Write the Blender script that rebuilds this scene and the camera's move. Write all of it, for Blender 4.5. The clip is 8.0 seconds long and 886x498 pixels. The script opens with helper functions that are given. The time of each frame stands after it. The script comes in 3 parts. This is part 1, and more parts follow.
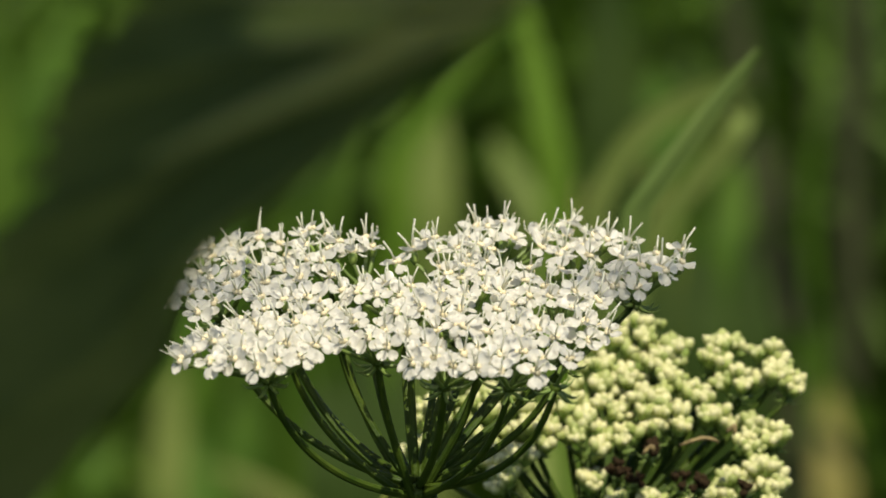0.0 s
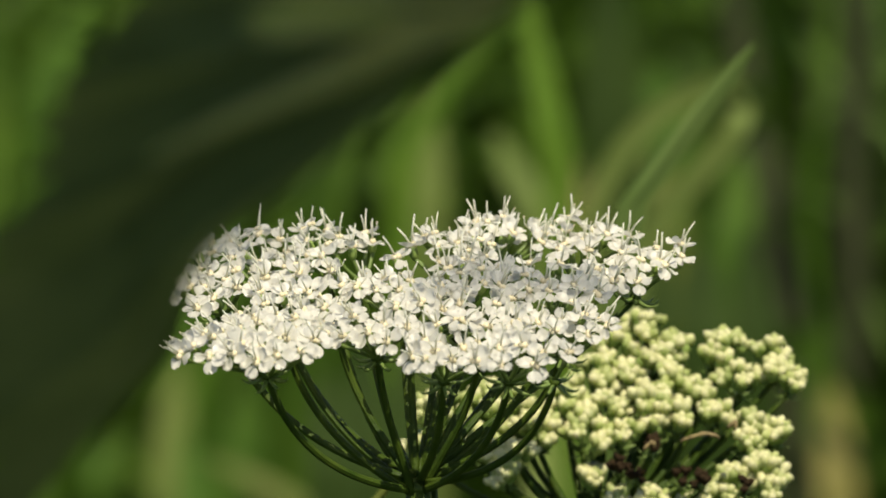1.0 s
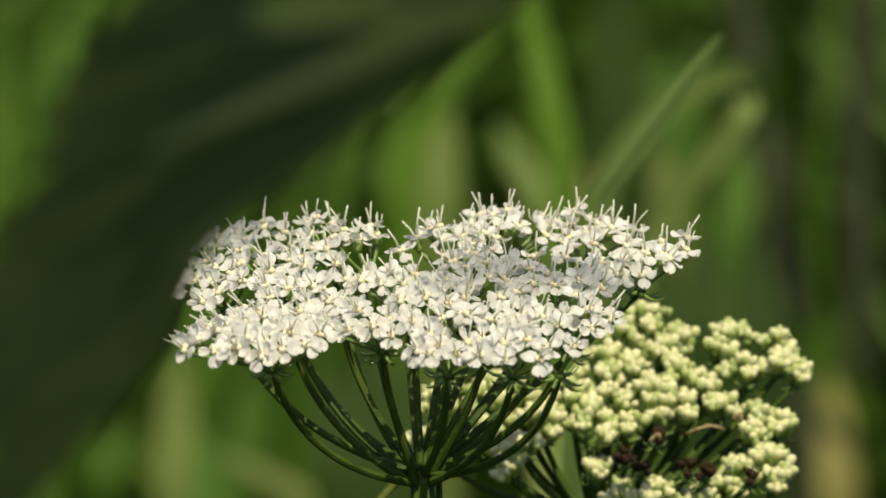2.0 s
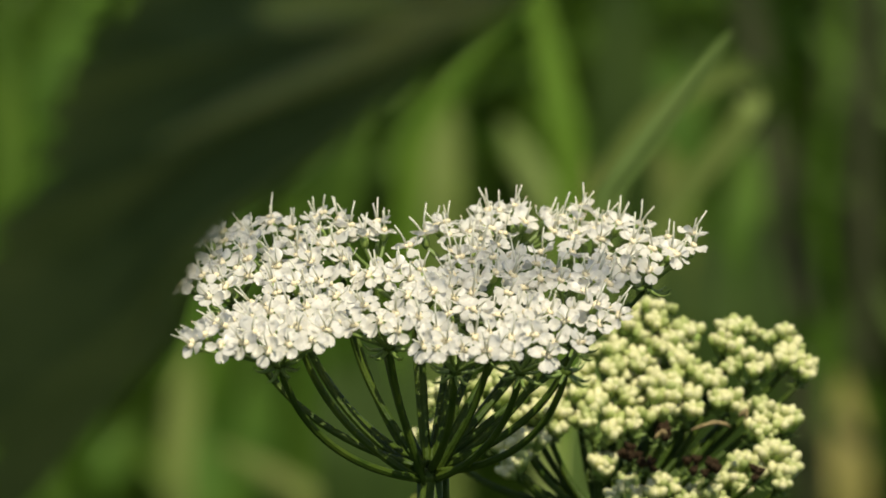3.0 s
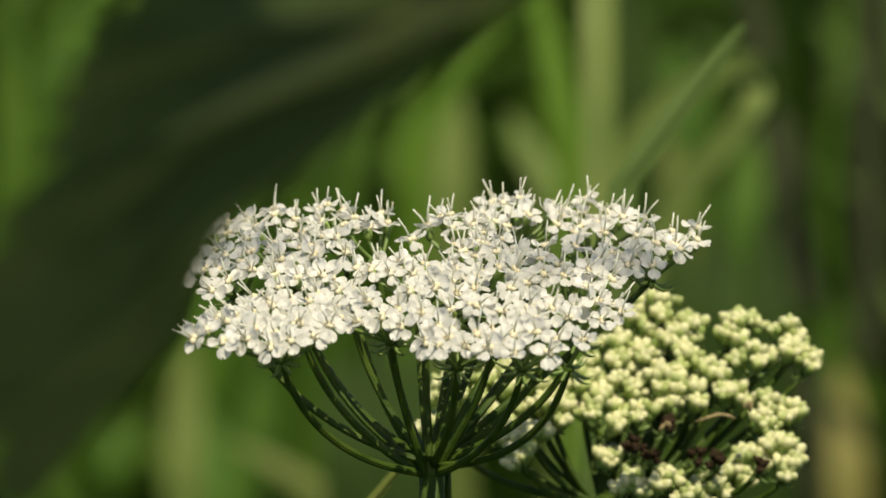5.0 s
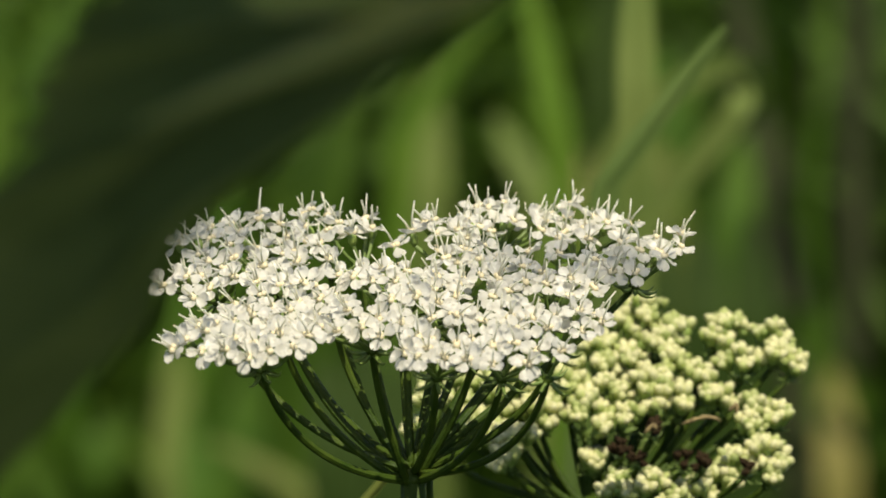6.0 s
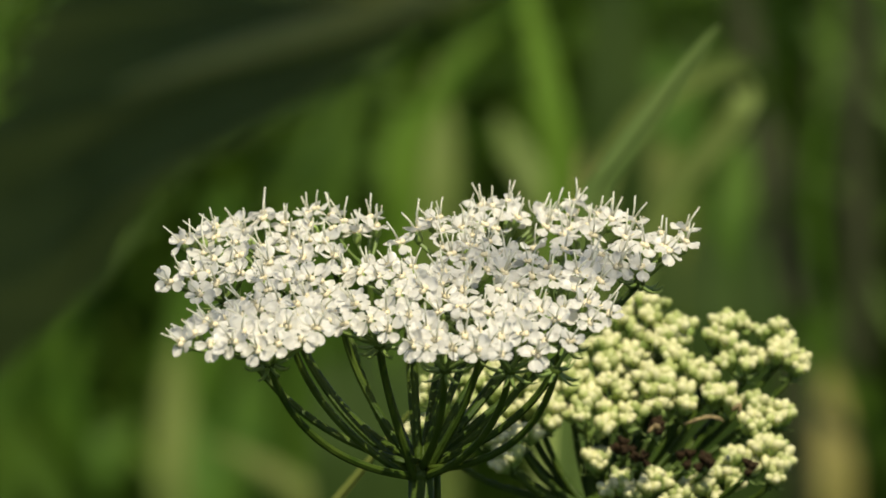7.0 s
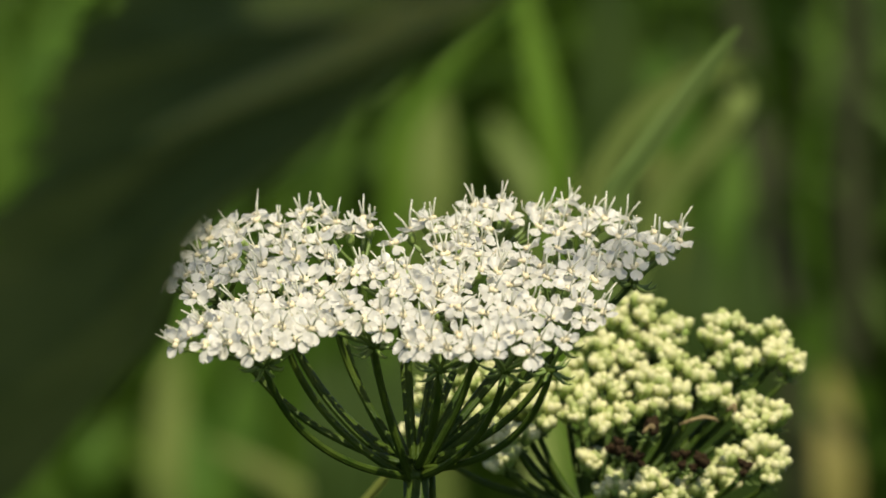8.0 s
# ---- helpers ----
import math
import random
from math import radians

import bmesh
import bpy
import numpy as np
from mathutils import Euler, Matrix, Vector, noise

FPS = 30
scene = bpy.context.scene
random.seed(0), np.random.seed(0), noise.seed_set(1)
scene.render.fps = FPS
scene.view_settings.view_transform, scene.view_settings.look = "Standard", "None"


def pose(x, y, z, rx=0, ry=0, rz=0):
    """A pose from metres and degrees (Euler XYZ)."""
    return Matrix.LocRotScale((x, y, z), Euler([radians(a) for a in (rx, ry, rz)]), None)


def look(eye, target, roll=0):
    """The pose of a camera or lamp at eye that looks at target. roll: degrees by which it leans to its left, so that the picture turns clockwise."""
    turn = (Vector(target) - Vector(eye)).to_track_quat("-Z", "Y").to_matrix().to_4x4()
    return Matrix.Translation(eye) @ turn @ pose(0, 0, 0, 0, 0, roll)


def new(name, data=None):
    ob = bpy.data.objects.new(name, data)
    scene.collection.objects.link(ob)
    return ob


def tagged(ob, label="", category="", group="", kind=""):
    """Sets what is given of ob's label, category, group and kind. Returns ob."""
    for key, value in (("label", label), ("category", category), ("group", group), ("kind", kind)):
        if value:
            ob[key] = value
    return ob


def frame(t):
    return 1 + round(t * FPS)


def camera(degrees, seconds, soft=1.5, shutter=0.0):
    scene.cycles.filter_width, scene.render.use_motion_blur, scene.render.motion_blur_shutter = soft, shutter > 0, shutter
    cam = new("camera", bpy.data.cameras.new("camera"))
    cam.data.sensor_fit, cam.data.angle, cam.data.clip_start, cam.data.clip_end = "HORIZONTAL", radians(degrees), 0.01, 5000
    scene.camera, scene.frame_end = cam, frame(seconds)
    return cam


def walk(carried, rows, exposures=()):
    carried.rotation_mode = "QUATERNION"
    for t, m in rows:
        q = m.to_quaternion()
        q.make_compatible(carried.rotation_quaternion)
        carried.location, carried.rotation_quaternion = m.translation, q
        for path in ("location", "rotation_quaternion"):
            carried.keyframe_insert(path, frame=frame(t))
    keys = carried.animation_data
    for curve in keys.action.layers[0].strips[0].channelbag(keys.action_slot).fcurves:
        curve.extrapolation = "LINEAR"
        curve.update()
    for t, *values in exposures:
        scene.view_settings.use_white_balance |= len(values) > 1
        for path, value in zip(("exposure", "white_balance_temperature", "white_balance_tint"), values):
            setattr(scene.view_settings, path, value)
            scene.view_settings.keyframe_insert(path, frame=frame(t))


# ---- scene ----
cam = camera(6.0, 8.0, 1.75)
cam.data.dof.use_dof = True
cam.data.dof.focus_distance = 1.2
cam.data.dof.aperture_fstop = 30.0
cam.data.dof.aperture_blades = 9
CAMERA_ROWS = [
    (0.0, pose(0, -1.1644, 1.2403, 76.1436, 0, -0.0352)),
    (0.2, pose(0, -1.1644, 1.2403, 76.1402, 0, -0.0224)),
    (0.5, pose(0, -1.1644, 1.2403, 76.1379, 0, -0.0324)),
    (0.8, pose(0, -1.1644, 1.2403, 76.1170, 0, -0.0056)),
    (1.0, pose(0, -1.1644, 1.2403, 76.1143, 0, -0.0295)),
    (1.2, pose(0, -1.1644, 1.2403, 76.0994, 0, -0.0320)),
    (1.5, pose(0, -1.1644, 1.2403, 76.0791, 0, -0.0410)),
    (1.7, pose(0, -1.1644, 1.2403, 76.0710, 0, -0.0251)),
    (2.8, pose(0, -1.1644, 1.2403, 76.0483, 0, 0.0523)),
    (3.0, pose(0, -1.1644, 1.2403, 76.0381, 0, 0.0467)),
    (3.2, pose(0, -1.1644, 1.2403, 76.0100, 0, 0.0931)),
    (3.5, pose(0, -1.1644, 1.2403, 76.0000, 0, 0.0910)),
    (3.8, pose(0, -1.1644, 1.2403, 75.9864, 0, 0.0990)),
    (4.0, pose(0, -1.1644, 1.2403, 75.9881, 0, 0.0820)),
    (4.2, pose(0, -1.1644, 1.2403, 75.9816, 0, 0.0917)),
    (5.3, pose(0, -1.1644, 1.2403, 75.9887, 0, 0.0573)),
    (5.5, pose(0, -1.1644, 1.2403, 75.9941, 0, 0.0234)),
    (5.7, pose(0, -1.1644, 1.2403, 75.9989, 0, -0.0086)),
    (6.0, pose(0, -1.1644, 1.2403, 76.0000, 0, -0.0205)),
    (6.2, pose(0, -1.1644, 1.2403, 76.0100, 0, -0.0525)),
    (6.5, pose(0, -1.1644, 1.2403, 76.0352, 0, -0.1789)),
    (6.7, pose(0, -1.1644, 1.2403, 76.0186, 0, -0.1048)),
    (6.9, pose(0, -1.1644, 1.2403, 76.0128, 0, -0.0741)),
    (7.0, pose(0, -1.1644, 1.2403, 76.0000, 0, 0.0000)),
    (7.2, pose(0, -1.1644, 1.2403, 75.9992, 0, 0.0036)),
    (7.5, pose(0, -1.1644, 1.2403, 76.0029, 0, -0.0057)),
    (7.8, pose(0, -1.1644, 1.2403, 76.0080, 0, -0.0398)),
    (8.0, pose(0, -1.1644, 1.2403, 76.0031, 0, -0.0352)),
]
walk(cam, CAMERA_ROWS)

# ---- daylight ----
SUN_FROM = Vector((0.16, -0.48, 1.02)).normalized()
world = bpy.data.worlds.new("daylight")
scene.world = world
world.use_nodes = True
sky = world.node_tree.nodes.new("ShaderNodeTexSky")
sky.sky_type, sky.sun_disc = "NISHITA", False
sky.sun_elevation = math.asin(SUN_FROM.z)
sky.sun_rotation = math.atan2(SUN_FROM.x, SUN_FROM.y)
world.node_tree.nodes["Background"].inputs["Strength"].default_value = 0.078
world.node_tree.links.new(sky.outputs[0], world.node_tree.nodes["Background"].inputs["Color"])
sun = new("sun", bpy.data.lights.new("sun", "SUN"))
sun.data.energy, sun.data.angle, sun.data.color = 4.6, radians(0.5), (1.0, 0.92, 0.72)
sun.matrix_world = look(SUN_FROM * 20, (0, 0, 0))
scene.view_settings.exposure = 0.23


# ---- materials ----
def surface(name, low, high, scale=400.0, rough=0.55, through_light=0.0, bump=0.0, detail_scale=None, vary=0.0, sheen=None, base=None):
    """A material whose colour wanders between low and high; through_light lets light pass a thin sheet."""
    mat = bpy.data.materials.new(name)
    mat.use_nodes = True
    nt = mat.node_tree
    bsdf, out = nt.nodes["Principled BSDF"], nt.nodes["Material Output"]
    bsdf.inputs["Roughness"].default_value = rough
    if sheen is not None:
        bsdf.inputs["Specular IOR Level"].default_value = sheen
    coord = nt.nodes.new("ShaderNodeTexCoord")
    tex = nt.nodes.new("ShaderNodeTexNoise")
    tex.inputs["Scale"].default_value, tex.inputs["Detail"].default_value = scale, 4.0
    nt.links.new(coord.outputs["Object"], tex.inputs["Vector"])
    ramp = nt.nodes.new("ShaderNodeValToRGB")
    ramp.color_ramp.elements[0].color, ramp.color_ramp.elements[1].color = (*low, 1), (*high, 1)
    ramp.color_ramp.elements[0].position, ramp.color_ramp.elements[1].position = 0.3, 0.7
    nt.links.new(tex.outputs["Fac"], ramp.inputs["Fac"])
    colour = ramp.outputs["Color"]
    if base:
        split = nt.nodes.new("ShaderNodeSeparateXYZ")
        nt.links.new(coord.outputs["Object"], split.inputs[0])
        climb = nt.nodes.new("ShaderNodeMapRange")
        climb.inputs["From Min"].default_value, climb.inputs["From Max"].default_value = 0.0, 0.0011
        nt.links.new(split.outputs["Z"], climb.inputs["Value"])
        blend = nt.nodes.new("ShaderNodeMix")
        blend.data_type = "RGBA"
        blend.inputs["A"].default_value = (*base, 1)
        nt.links.new(climb.outputs[0], blend.inputs["Factor"])
        nt.links.new(colour, blend.inputs["B"])
        colour = blend.outputs["Result"]
    if vary:
        geo = nt.nodes.new("ShaderNodeNewGeometry")
        info = nt.nodes.new("ShaderNodeObjectInfo")
        add = nt.nodes.new("ShaderNodeMath")
        add.operation = "ADD"
        nt.links.new(geo.outputs["Random Per Island"], add.inputs[0])
        nt.links.new(info.outputs["Random"], add.inputs[1])
        rng = nt.nodes.new("ShaderNodeMapRange")
        rng.inputs["From Max"].default_value = 2.0
        rng.inputs["To Min"].default_value, rng.inputs["To Max"].default_value = 1 - vary, 1 + vary
        nt.links.new(add.outputs[0], rng.inputs["Value"])
        hsv = nt.nodes.new("ShaderNodeHueSaturation")
        nt.links.new(rng.outputs[0], hsv.inputs["Value"])
        nt.links.new(colour, hsv.inputs["Color"])
        colour = hsv.outputs["Color"]
    nt.links.new(colour, bsdf.inputs["Base Color"])
    if bump:
        fine = nt.nodes.new("ShaderNodeTexNoise")
        fine.inputs["Scale"].default_value = detail_scale or scale * 5
        nt.links.new(coord.outputs["Object"], fine.inputs["Vector"])
        bmp = nt.nodes.new("ShaderNodeBump")
        bmp.inputs["Strength"].default_value, bmp.inputs["Distance"].default_value = bump, 0.0002
        nt.links.new(fine.outputs["Fac"], bmp.inputs["Height"])
        nt.links.new(bmp.outputs["Normal"], bsdf.inputs["Normal"])
    if through_light:
        thin = nt.nodes.new("ShaderNodeBsdfTranslucent")
        nt.links.new(colour, thin.inputs["Color"])
        mix = nt.nodes.new("ShaderNodeMixShader")
        mix.inputs["Fac"].default_value = through_light
        nt.links.new(bsdf.outputs[0], mix.inputs[1])
        nt.links.new(thin.outputs[0], mix.inputs[2])
        nt.links.new(mix.outputs[0], out.inputs["Surface"])
    return mat


PETAL = surface("white_petal", (0.79, 0.755, 0.655), (0.85, 0.83, 0.77), 900, 0.36, 0.46, 0.25, 3000, 0.06)
DISC = surface("cream_disc", (0.66, 0.56, 0.34), (0.78, 0.70, 0.50), 500, 0.4, 0, 0.3, None, 0.10)
FILAMENT = surface("cream_style", (0.86, 0.84, 0.68), (0.90, 0.89, 0.80), 800, 0.4, 0.45)
OVARY = surface("green_ovary", (0.17, 0.26, 0.05), (0.28, 0.37, 0.09), 900, 0.5, 0, 0.3, None, 0.15)
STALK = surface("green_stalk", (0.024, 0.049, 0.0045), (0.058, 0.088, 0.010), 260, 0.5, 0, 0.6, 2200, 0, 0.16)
PEDICEL = surface("green_pedicel", (0.11, 0.18, 0.03), (0.20, 0.27, 0.07), 500, 0.5, 0.15, 0.3, None, 0.15)
BUD = surface("cream_bud", (0.44, 0.50, 0.14), (0.62, 0.64, 0.30), 700, 0.5, 0.36, 0.3, 2500, 0.14, None, (0.24, 0.36, 0.06))
BUD_TIP = surface("pale_bud_petal", (0.72, 0.70, 0.34), (0.84, 0.80, 0.49), 800, 0.45, 0.32, 0.3, 2500, 0.08, None, (0.34, 0.44, 0.10))
DEAD = surface("withered_brown", (0.018, 0.012, 0.006), (0.045, 0.028, 0.013), 900, 0.9, 0, 0.6, None, 0.2, 0.08)
TAN = surface("dry_bract", (0.10, 0.065, 0.024), (0.34, 0.26, 0.11), 1300, 0.7, 0.1, 0.4)
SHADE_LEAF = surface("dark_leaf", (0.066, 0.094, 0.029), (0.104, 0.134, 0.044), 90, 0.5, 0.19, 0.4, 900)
# same leaf, far paler: sunlight coming through its folds is put into the colour
LIT_FOLD = surface("lit_leaf_fold", (0.38, 0.40, 0.095), (0.48, 0.49, 0.12), 120, 0.5, 0.55, 0.4, 900)
# rib colour raised well above the leaf's, so ribs read as sunlit streaks
LIT_RIB = surface("lit_leaf_rib", (0.42, 0.42, 0.13), (0.52, 0.50, 0.17), 200, 0.5, 0.2)
GRASS = surface("grass_green", (0.037, 0.088, 0.006), (0.090, 0.160, 0.013), 30, 0.6, 0.3, 0.2, 600, 0.35, 0.25)
# darkened copy of the grass: shade from neighbouring plants put into the colour
GRASS_SHADED = surface("grass_shaded_green", (0.020, 0.042, 0.005), (0.042, 0.072, 0.010), 30, 0.6, 0.25, 0.2, 600, 0.25, 0.2)
GRASS_MID = surface("grass_mid_green", (0.05, 0.12, 0.008), (0.095, 0.18, 0.016), 30, 0.6, 0.33, 0.2, 600, 0.25, 0.25)
GRASS_LIGHT = surface("grass_yellow_green", (0.084, 0.18, 0.010), (0.145, 0.25, 0.021), 30, 0.6, 0.35, 0.2, 600, 0.15, 0.25)
GRASS_OLIVE = surface("grass_olive", (0.10, 0.14, 0.02), (0.16, 0.18, 0.035), 30, 0.6, 0.3, 0.2, 600, 0.15, 0.25)
GRASS_GREY = surface("grass_grey_green", (0.100, 0.165, 0.034), (0.155, 0.212, 0.050), 30, 0.6, 0.3, 0.2, 600, 0.15, 0.25)
GRASS_PALE = surface("grass_pale", (0.14, 0.20, 0.04), (0.20, 0.25, 0.06), 30, 0.6, 0.3, 0.2, 600, 0.15, 0.25)
DRY = surface("dry_stalk", (0.036, 0.043, 0.020), (0.060, 0.066, 0.031), 40, 0.8, 0.05, 0.3, 500, 0.1, 0.05)
STRAW = surface("straw_leaf", (0.19, 0.185, 0.042), (0.29, 0.25, 0.062), 40, 0.6, 0.2, 0.3, 500, 0.1)
SOIL = surface("soil", (0.023, 0.041, 0.012), (0.054, 0.076, 0.023), 3, 0.9, 0, 0.8, 40)


# ---- building helpers ----
def part(name, bm, mats, parent=None, label=""):
    mesh = bpy.data.meshes.new(name)
    bm.to_mesh(mesh)
    bm.free()
    for m in mats if isinstance(mats, (list, tuple)) else (mats,):
        mesh.materials.append(m)
    for poly in mesh.polygons:
        poly.use_smooth = True
    ob = new(name, mesh)
    ob.parent = parent
    if label:
        tagged(ob, label)
    return ob


def thing(name, place, label, category, group="", kind=""):
    ob = new(name)
    ob.empty_display_size = 0.01
    ob.matrix_basis = Matrix.Translation(place)
    return tagged(ob, label, category, group, kind)


def tube(bm, pts, radii, sides=8, slot=0, ridges=0.0):
    """A closed tube along pts; ridges gives it the grooves of a herb's stalk."""
    rings, side = [], None
    for i, p in enumerate(pts):
        d = (pts[min(i + 1, len(pts) - 1)] - pts[max(i - 1, 0)]).normalized()
        if side is None:
            side = d.orthogonal().normalized()
        side = (side - d * side.dot(d)).normalized()
        up = d.cross(side)
        ring = []
        for k in range(sides):
            a = 2 * math.pi * k / sides
            r = radii[i] * (1 + ridges * math.cos(a * (sides // 4)))
            ring.append(bm.verts.new(p + (side * math.cos(a) + up * math.sin(a)) * r))
        rings.append(ring)
    for a, b in zip(rings, rings[1:]):
        for k in range(sides):
            f = bm.faces.new((a[k], a[(k + 1) % sides], b[(k + 1) % sides], b[k]))
            f.material_index = slot
    for ring in (rings[0][::-1], rings[-1]):
        bm.faces.new(ring).material_index = slot


def bezier(a, b, c, d, n=12):
    out = []
    for i in range(n + 1):
        t = i / n
        out.append(a * (1 - t) ** 3 + b * 3 * t * (1 - t) ** 2 + c * 3 * t * t * (1 - t) + d * t ** 3)
    return out


def blob(bm, centre, radius, slot=0, squash=1.0, seg=8, rings=5, axis=Vector((0, 0, 1)), rough=0.0, rng=None):
    q = axis.to_track_quat("Z", "Y").to_matrix()
    rows = []
    for j in range(rings + 1):
        th = math.pi * j / rings
        row = []
        count = 1 if j in (0, rings) else seg
        for k in range(count):
            a = 2 * math.pi * k / seg
            s = radius * (1 + (rng.uniform(-rough, rough) if rng else 0))
            row.append(bm.verts.new(centre + q @ Vector((math.sin(th) * math.cos(a) * s, math.sin(th) * math.sin(a) * s, math.cos(th) * s * squash))))
        rows.append(row)
    for a, b in zip(rows, rows[1:]):
        for k in range(seg):
            ring = [a[k % len(a)], b[k % len(b)], b[(k + 1) % len(b)], a[(k + 1) % len(a)]]
            ring = list(dict.fromkeys(ring))
            bm.faces.new(ring).material_index = slot


MM = 0.001


# ---- florets and buds: one mesh for each variant ----
def petal(bm, turn, length, width, lift, cup, rng, slot=0):
    """A round, spoon-shaped petal on a narrow claw, creased along the middle; its notched tip turns in."""
    n_len, n_wid = 8, 7
    grid = []
    roll, hook, twist = rng.uniform(-0.30, 0.30), rng.uniform(0.25, 0.75), rng.uniform(-0.2, 0.2)
    spin = Matrix.Rotation(turn, 3, "Z")
    rise = math.atan(lift)
    for i in range(n_len + 1):
        t = i / n_len
        claw = 0.24 * (1 - 0.3 * t)
        x = max(0.0, (t - 0.16) / 0.84)
        w = width * 0.5 * max(claw if t < 0.3 else 0.0, math.sqrt(max(0.0, 1 - (2 * x - 1) ** 2)) if x > 0 else 0.0, 0.16)
        row = []
        for k in range(n_wid):
            v = 2 * k / (n_wid - 1) - 1
            along = length * t
            if i >= n_len - 1:
                along -= 0.09 * length * (1 - abs(v)) * (i - n_len + 2)
            body = math.sin(math.pi * min(1.0, max(0.0, x * 0.94 + 0.03)))
            z = cup * width * (v * v - 0.4) * body - 0.05 * width * math.exp(-9 * v * v) * body + hook * length * max(0.0, t - 0.72) ** 1.2 * (1.2 - 0.6 * abs(v))
            y = w * v
            y, z = y * math.cos(roll) - z * math.sin(roll) * 0.3, z + y * math.sin(roll + twist * t)
            r, h = along * math.cos(rise) - z * math.sin(rise), along * math.sin(rise) + z * math.cos(rise)
            row.append(bm.verts.new(spin @ Vector((0.36 + r, y, h + 0.06)) * MM))
        grid.append(row)
    for a, b in zip(grid, grid[1:]):
        for k in range(n_wid - 1):
            bm.faces.new((a[k], a[k + 1], b[k + 1], b[k])).material_index = slot


def floret_mesh(seed):
    """Five petals round a cream two-lobed cushion with two long, spreading styles on a green ovary."""
    rng = random.Random(seed)
    bm = bmesh.new()
    start = rng.uniform(0, 6.28)
    long_side = rng.uniform(0, 6.28)
    for i in range(5):
        turn = start + i * 2 * math.pi / 5 + rng.uniform(-0.22, 0.22)
        size = 1.86 + 0.30 * max(0, math.cos(turn - long_side)) + rng.uniform(-0.16, 0.16)
        cup = rng.uniform(0.10, 0.30) if rng.random() < 0.62 else rng.uniform(-0.28, -0.10)
        petal(bm, turn, size, size * rng.uniform(0.80, 0.96), rng.uniform(-0.60, 0.95), cup, rng)
    for i in range(2):
        a = start + math.pi * i + 0.6
        blob(bm, Vector((0.26 * math.cos(a), 0.26 * math.sin(a), 0.22)) * MM, 0.46 * MM, 1, 0.85, 9, 6)
    spread = rng.uniform(0.12, 0.55)
    for i in range(2):
        if rng.random() < 0.12:
            continue
        a = start + math.pi * i + 0.6 + rng.uniform(-0.4, 0.4)
        out = Vector((math.cos(a), math.sin(a), 0))
        high = rng.uniform(1.9, 3.3)
        foot = out * 0.14 + Vector((0, 0, 0.45))
        top = foot + out * high * spread * rng.uniform(0.6, 1.3) + Vector((0, 0, high))
        mid = foot.lerp(top, 0.5) - out * 0.12
        tube(bm, [foot * MM, mid * MM, top * MM], [0.15 * MM, 0.115 * MM, 0.10 * MM], 6, 2)
        blob(bm, top * MM, 0.13 * MM, 2, 1.2, 6, 4)
    for i in range(5):
        if rng.random() < 0.86:
            continue
        a = start + (i + 0.5) * 2 * math.pi / 5
        out = Vector((math.cos(a), math.sin(a), 0))
        top = out * rng.uniform(1.2, 2.6) + Vector((0, 0, rng.uniform(0.7, 1.8)))
        tube(bm, [out * 0.5 * MM, (out * 0.9 + top * 0.35) * MM, top * MM], [0.085 * MM, 0.075 * MM, 0.06 * MM], 5, 2)
        blob(bm, top * MM, 0.15 * MM, 1, 0.8, 5, 4)
    tube(bm, [Vector((0, 0, -1.7)) * MM, Vector((0, 0, -1.1)) * MM, Vector((0, 0, -0.4)) * MM, Vector((0, 0, 0.06)) * MM], [0.28 * MM, 0.56 * MM, 0.60 * MM, 0.44 * MM], 9, 3, 0.05)
    mesh = bpy.data.meshes.new("floret")
    bm.to_mesh(mesh)
    bm.free()
    for m in (PETAL, DISC, FILAMENT, OVARY):
        mesh.materials.append(m)
    for poly in mesh.polygons:
        poly.use_smooth = True
    return mesh


def bud_mesh(seed, withered=False):
    """A closed bud: five bulging petals folded over the crown of a small green ovary."""
    rng = random.Random(seed)
    bm = bmesh.new()
    start, open_by = rng.uniform(0, 6.28), rng.uniform(0.46, 0.66)
    for i in range(5):
        a = start + i * 2 * math.pi / 5
        lean = Vector((math.cos(a) * 0.55, math.sin(a) * 0.55, 0.8)).normalized()
        blob(bm, Vector((math.cos(a) * open_by, math.sin(a) * open_by, rng.uniform(0.22, 0.60))) * MM, rng.uniform(0.45, 0.58) * MM, 0 if rng.random() < 0.35 else 1, rng.uniform(1.3, 1.8), 8, 6, lean, 0.10, rng)
    blob(bm, Vector((0, 0, 0.42)) * MM, 0.54 * MM, 1, 1.0, 8, 5)
    tube(bm, [Vector((0, 0, -1.0)) * MM, Vector((0, 0, -0.5)) * MM, Vector((0, 0, 0.3)) * MM], [0.25 * MM, 0.62 * MM, 0.80 * MM], 8, 2)
    mesh = bpy.data.meshes.new("bud")
    bm.to_mesh(mesh)
    bm.free()
    for m in (DEAD, DEAD, DEAD) if withered else (BUD, BUD_TIP, OVARY):
        mesh.materials.append(m)
    for poly in mesh.polygons:
        poly.use_smooth = True
    return mesh


def stalk_mesh(name, pts, radii):
    bm = bmesh.new()
    tube(bm, pts, radii, 5)
    mesh = bpy.data.meshes.new(name)
    bm.to_mesh(mesh)
    bm.free()
    mesh.materials.append(PEDICEL)
    for poly in mesh.polygons:
        poly.use_smooth = True
    return mesh


